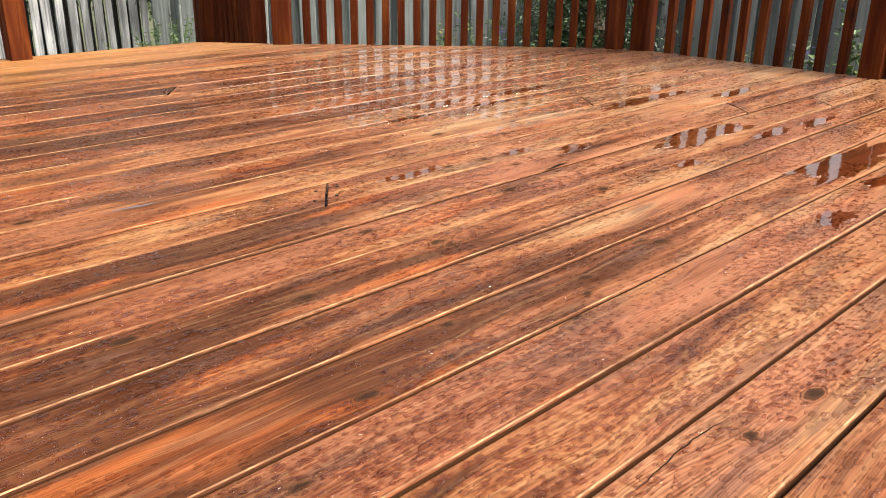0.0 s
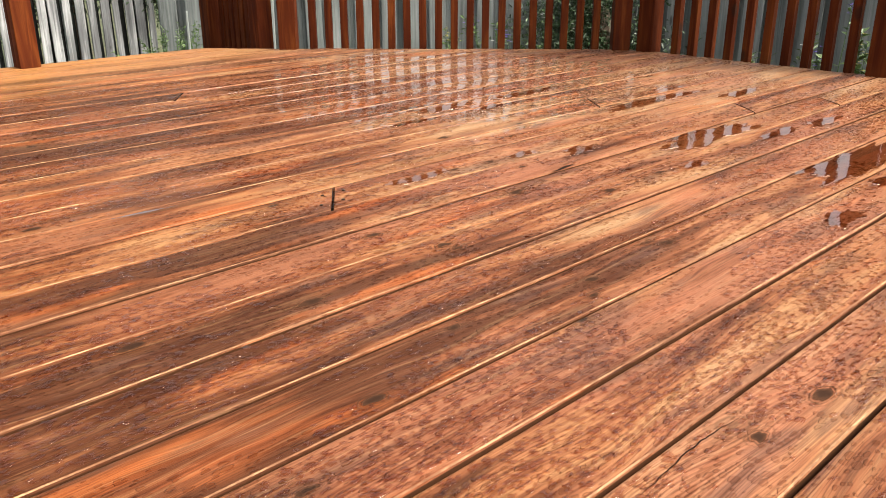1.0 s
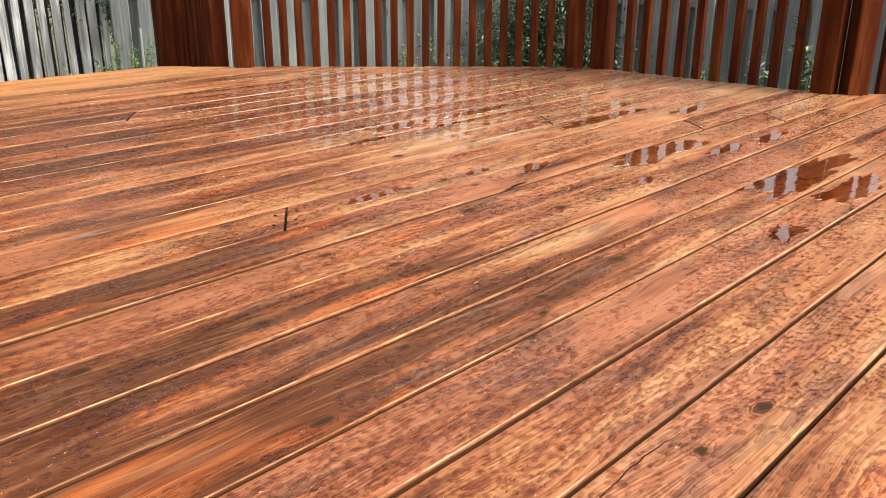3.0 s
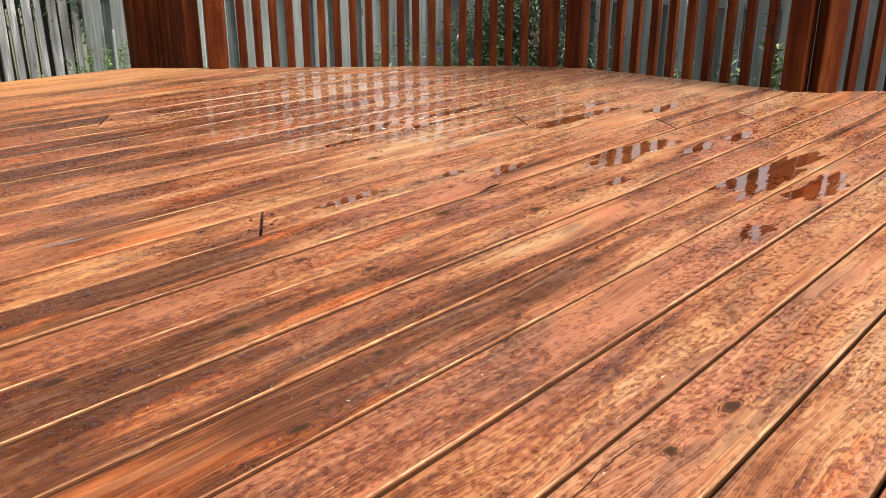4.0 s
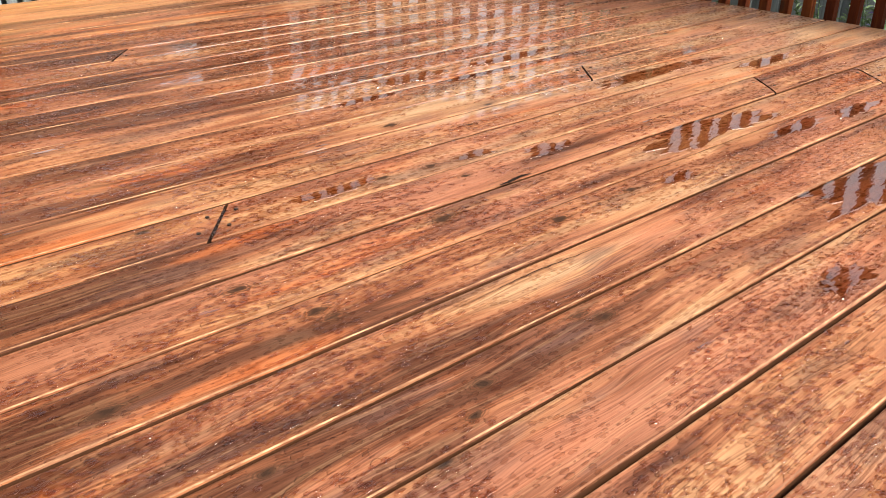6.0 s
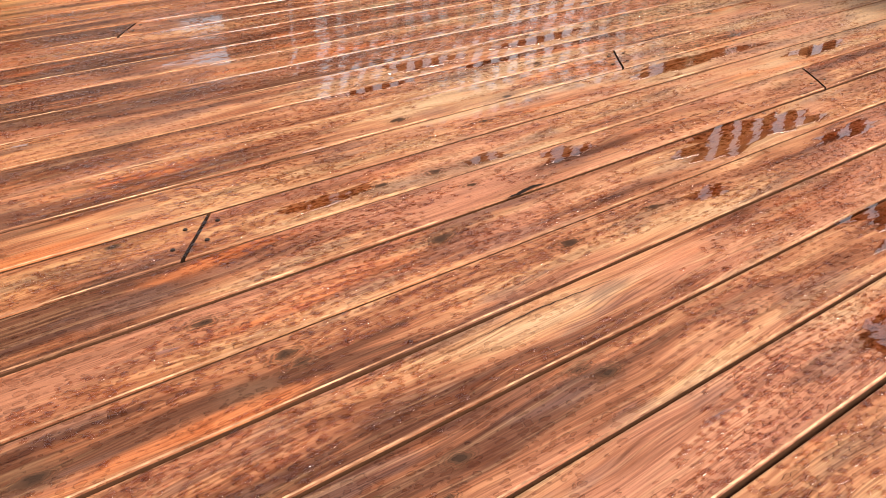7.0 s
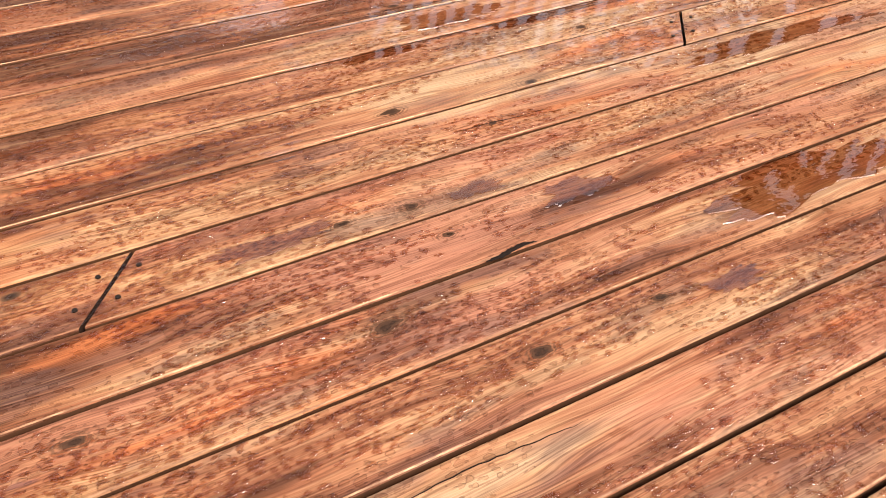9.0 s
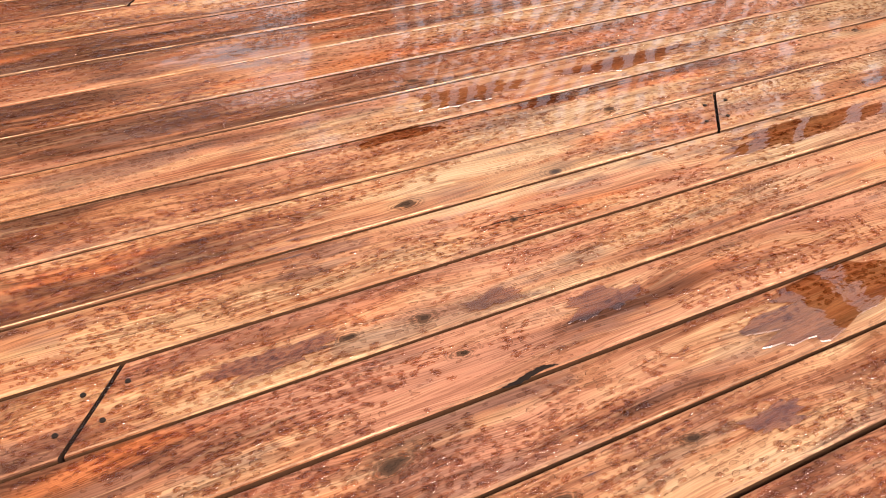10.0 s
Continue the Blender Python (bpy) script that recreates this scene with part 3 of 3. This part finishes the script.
def knot_mat(name):
    """A dark knot whose edge runs out into the grain round it."""
    m = Mat(name)
    at = m.node("ShaderNodeTexCoord").outputs["Object"]
    rnd = m.spread(m.random(), 31.0, 17.0, 5.0)
    wob = m.noise(m.scaled((1.0, 1.0, 1.0), rnd, at), 1.6, 3.0, colour=True)
    moved = m.added(at, m.scaled((0.7, 0.7, 0.0), vec=m.added(wob, (-0.5, -0.5, -0.5))))
    r = m.node("ShaderNodeVectorMath", operation="LENGTH")
    m.put(r.inputs[0], moved)
    r = r.outputs["Value"]
    rings = m.math("SINE", m.math("MULTIPLY", r, 34.0))
    colour = m.mix(m.step(r, 0.10, 0.50), (0.026, 0.013, 0.008), (0.10, 0.043, 0.022))
    cover = m.step(r, 0.25, 0.36, 0.94, 0.0)
    halo = m.math("MULTIPLY", m.step(r, 0.35, 0.80, 0.55, 0.0), m.step(rings, -0.4, 0.9))
    cover = m.math("MAXIMUM", cover, halo)
    clear = m.node("ShaderNodeBsdfTransparent")
    mixer = m.node("ShaderNodeMixShader")
    m.put(mixer.inputs[0], cover)
    m.put(mixer.inputs[1], clear.outputs[0])
    m.put(mixer.inputs[2], m.bsdf.outputs[0])
    m.nt.links.new(mixer.outputs[0], m.nt.nodes["Material Output"].inputs["Surface"])
    return m.end(Base_Color=colour, Roughness=0.7, Specular_IOR_Level=0.03)


KNOT = knot_mat("dark_knot")
KNOTS = [(0.133, -0.646, 17), (-0.179, -0.613, 16), (0.034, -1.096, 22), (0.39, -0.635, 20), (0.003, -0.196, 20), (0.441, -0.201, 22), (0.611, -0.346, 20), (0.708, 0.294, 20), (0.065, -0.34, 20), (0.075, -0.368, 18), (-0.286, -0.38, 22), (-0.405, -0.698, 18), (-0.567, -0.32, 22), (-0.123, -1.086, 16), (0.371, -0.601, 18), (0.604, 0.004, 20), (0.621, -0.059, 14), (0.48, 0.047, 16), (0.835, -0.339, 16), (1.28, 0.45, 16), (0.93, 0.76, 16), (-0.48, 0.31, 18), (0.08, -0.69, 13), (-0.58, -0.79, 14), (0.87, 0.2, 14)]


def plank_at(x, y):
    for ob in deck.children:
        xs = [v.co for v in ob.data.vertices]
        if min(c.y for c in xs) < y < max(c.y for c in xs) and min(c.x for c in xs) < x < max(c.x for c in xs):
            return ob
    return deck


knot_bm = bmesh.new()
ring = [knot_bm.verts.new((math.cos(a) * r, math.sin(a) * r, 0)) for r, a in ((1.0, 2 * math.pi * q / 24) for q in range(24))]
knot_bm.faces.new(ring)
knot_mesh = bpy.data.meshes.new("knot")
knot_bm.to_mesh(knot_mesh)
knot_bm.free()
knot_mesh.materials.append(KNOT)
for i, (x, y, mm) in enumerate(KNOTS):
    rnd = random.Random(900 + i)
    k = math.floor(y / W)
    half = mm * 0.001 * 1.45
    y = min(max(y, k * W + 0.006 + half), (k + 1) * W - 0.006 - half)
    ob = new("knot", knot_mesh)
    ob.parent = plank_at(x, y)
    ob.location = (x, y, 0.0030)
    ob.scale = (mm * 0.001 * 3.0, half, 1.0)
    ob.visible_shadow = False
VOID = plain("dark_split", (0.012, 0.007, 0.005), 0.9, spec=0.05)


def split(x, y, length, width, seed):
    rnd = random.Random(seed)
    bm = bmesh.new()
    up, down = [], []
    for q in range(25):
        u = q / 24
        mid = 0.004 * math.sin(5 * u + seed) + 0.0012 * rnd.uniform(-1, 1)
        w = width * 0.5 * math.sin(math.pi * min(max(u, 0.03), 0.97)) ** 0.6 * rnd.uniform(0.85, 1.15)
        up.append(bm.verts.new((x + length * u, y + mid + w, 0.0031)))
        down.append(bm.verts.new((x + length * u, y + mid - w, 0.0031)))
    for q in range(24):
        bm.faces.new((down[q], down[q + 1], up[q + 1], up[q]))
    part("split", bm, VOID, plank_at(x + length / 2, y), "dark split in the wood")


split(0.22, -1.235, 0.16, 0.0025, 3)
split(0.643, -0.142, 0.10, 0.010, 4)
split(-0.32, -1.045, 0.22, 0.002, 5)
split(0.30, -0.47, 0.30, 0.002, 6)
split(0.78, 0.20, 0.22, 0.002, 7)
for k, xs in JOINTS.items():
    for x in xs:
        for u in (0.3, 0.7):
            for side in (-0.032, 0.03):
                y = (k + u) * W
                bm = bmesh.new()
                bmesh.ops.create_cone(bm, cap_ends=True, segments=12, radius1=0.0045, radius2=0.004, depth=0.002, matrix=Matrix.Translation((x + SLANT * u * W + side, y, 0.0016)))
                part("nail_head", bm, NAIL, plank_at(x + SLANT * u * W + side, y))

frame_ob = thing("deck_frame", (0, 0, -0.035), "dark timber joists carrying the deck boards", "deck frame", kind="structure")
for i in range(-9, 12):
    bm = bmesh.new()
    c = i * 0.62
    s = 0.02
    ys = [y for y in np.linspace(-4.3, 2.60, 60) if LEFT < y + c < right_end(y) - 0.06]
    if len(ys) < 2:
        bm.free()
        continue
    a, b = ys[0], ys[-1]
    vs = []
    for y, o in ((a, -s), (a, s), (b, s), (b, -s)):
        vs.append((y + c - o, y + o))
    low = [bm.verts.new((x, y, -0.18)) for x, y in vs]
    up = [bm.verts.new((x, y, -0.002)) for x, y in vs]
    bm.faces.new(low[::-1])
    bm.faces.new(up)
    for q in range(4):
        bm.faces.new((low[q], low[(q + 1) % 4], up[(q + 1) % 4], up[q]))
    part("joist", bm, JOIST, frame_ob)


for y in (-3.9, -1.9, 0.3, 2.3):
    bm = bmesh.new()
    x_max = min(right_end(y), right_end(y + 0.04)) - 0.12
    box(bm, LEFT + 0.1, x_max, y, y + 0.04, -0.325, -0.147, 0.003)
    part("beam", bm, JOIST, frame_ob)
    for x in np.arange(LEFT + 0.3, x_max, 1.5):
        bm = bmesh.new()
        box(bm, x - 0.045, x + 0.045, y - 0.025, y + 0.065, GROUND + 0.035 - 0.02, -0.326, 0.004)
        part("support_post", bm, JOIST, frame_ob)


# ---- standing water ----
def puddle(x, y, length, width, seed, label="shallow puddle of clear rainwater lying on a deck board"):
    rnd = random.Random(seed)
    bm = bmesh.new()
    ph = [rnd.uniform(0, 6.28) for _ in range(5)]
    ring, rim = [], []
    n = 64
    for i in range(n):
        a = 2 * math.pi * i / n
        r = 1 + 0.16 * math.sin(3 * a + ph[0]) + 0.12 * math.sin(5 * a + ph[1]) + 0.11 * math.sin(9 * a + ph[2]) + 0.09 * math.sin(16 * a + ph[3])
        px = math.copysign(abs(math.cos(a)) ** 0.8, math.cos(a)) * r * length / 2
        py = max(-W * 0.47, min(W * 0.47, math.copysign(abs(math.sin(a)) ** 0.7, math.sin(a)) * r * width / 2))
        ring.append(bm.verts.new((px * 0.985, py * 0.97, 0.0018)))
        rim.append(bm.verts.new((px, py, 0.0004)))
    bm.faces.new(ring)
    for i in range(n):
        bm.faces.new((rim[i], rim[(i + 1) % n], ring[(i + 1) % n], ring[i]))
    ob = part("puddle", bm, WATER)
    ob.location = (x, y, 0.0022)
    ob.visible_shadow = False
    return tagged(ob, label, "puddle", "puddles on the deck")


for i, (x, k, across, length, width) in enumerate([
        (1.30, -2, 0.0, 0.46, 0.112), (0.885, -1, 0.02, 0.13, 0.055), (0.73, 0, -0.045, 0.10, 0.035), (0.36, 0, -0.02, 0.20, 0.040),
        (1.66, 1, 0.0, 0.52, 0.065), (1.33, -5, 0.005, 0.58, 0.118), (1.50, -3, 0.015, 0.22, 0.045), (1.76, -3, -0.01, 0.20, 0.050),
        (0.80, -6, -0.02, 0.13, 0.060), (1.28, -6, 0.0, 0.34, 0.090), (0.80, 3, 0.045, 0.18, 0.040), (1.02, 4, 0.0, 0.26, 0.070),
        (1.45, 4, -0.01, 0.32, 0.060), (1.17, 3, 0.045, 0.14, 0.040), (0.97, -3, 0.0, 0.10, 0.040), (2.05, 0, 0.0, 0.26, 0.060)]):
    y = (k + 0.5) * W + across
    puddle(x, y, length, width, 40 + i)


def water_drops(count):
    """Beaded water: low domes with uneven outlines, thick in the damp stretches."""
    rnd = np.random.default_rng(5)
    gx, gy = np.meshgrid(np.arange(-1.05, 2.45, 0.0155), np.arange(-1.35, 1.9, 0.0098))
    x = (gx + rnd.uniform(-0.006, 0.006, gx.shape) + 0.008 * (np.arange(gx.shape[0]) % 2)[:, None]).ravel()
    y = (gy + rnd.uniform(-0.0034, 0.0034, gy.shape)).ravel()
    near = np.array([noise.noise(Vector((a * 1.7, b * 5.5, 3.1))) for a, b in zip(x, y)])
    mid = np.array([noise.noise(Vector((a * 9, b * 22, 8.1))) for a, b in zip(x, y)])
    inside = np.abs((y / W) % 1.0 - 0.5) < 0.43
    keep = inside & (near + 0.35 * mid + rnd.normal(0, 0.07, len(x)) > -0.05) & (x + y < 3.7)
    pick = rnd.permutation(np.flatnonzero(keep))[:count]
    x, y = x[pick], y[pick]
    n, sides = len(x), 9
    size = np.clip(rnd.lognormal(math.log(0.0044), 0.28, n), 0.0018, 0.0105)
    ang = np.linspace(0, 2 * np.pi, sides, endpoint=False)
    ph = rnd.uniform(0, 6.28, (n, 3))
    r = 1 + 0.22 * np.sin(2 * ang + ph[:, :1]) + 0.18 * np.sin(3 * ang + ph[:, 1:2]) + 0.10 * np.sin(5 * ang + ph[:, 2:])
    r = r * size[:, None]
    verts = []
    for scale, lift in ((1.0, 0.0), (0.88, 0.085), (0.52, 0.115)):
        verts.append(np.stack([x[:, None] + 1.35 * scale * r * np.cos(ang), y[:, None] + 0.85 * scale * r * np.sin(ang),
                               0.0014 + lift * size[:, None] + 0 * r], -1))
    verts = np.concatenate(verts, 1).reshape(-1, 3)
    faces = []
    for d in range(n):
        o = d * 3 * sides
        for ring in (0, sides):
            for k in range(sides):
                q = (k + 1) % sides
                faces.append((o + ring + k, o + ring + q, o + ring + sides + q, o + ring + sides + k))
        faces.append(tuple(range(o + 2 * sides, o + 3 * sides)))
    me = bpy.data.meshes.new("water_drops")
    me.from_pydata(verts.tolist(), [], faces)
    me.materials.append(BEADS)
    me.shade_smooth()
    ob = new("water_drops", me)
    ob.visible_shadow = False
    return tagged(ob, "countless small beads of rainwater standing on the boards", "water drops", kind="stuff")


water_drops(33000)
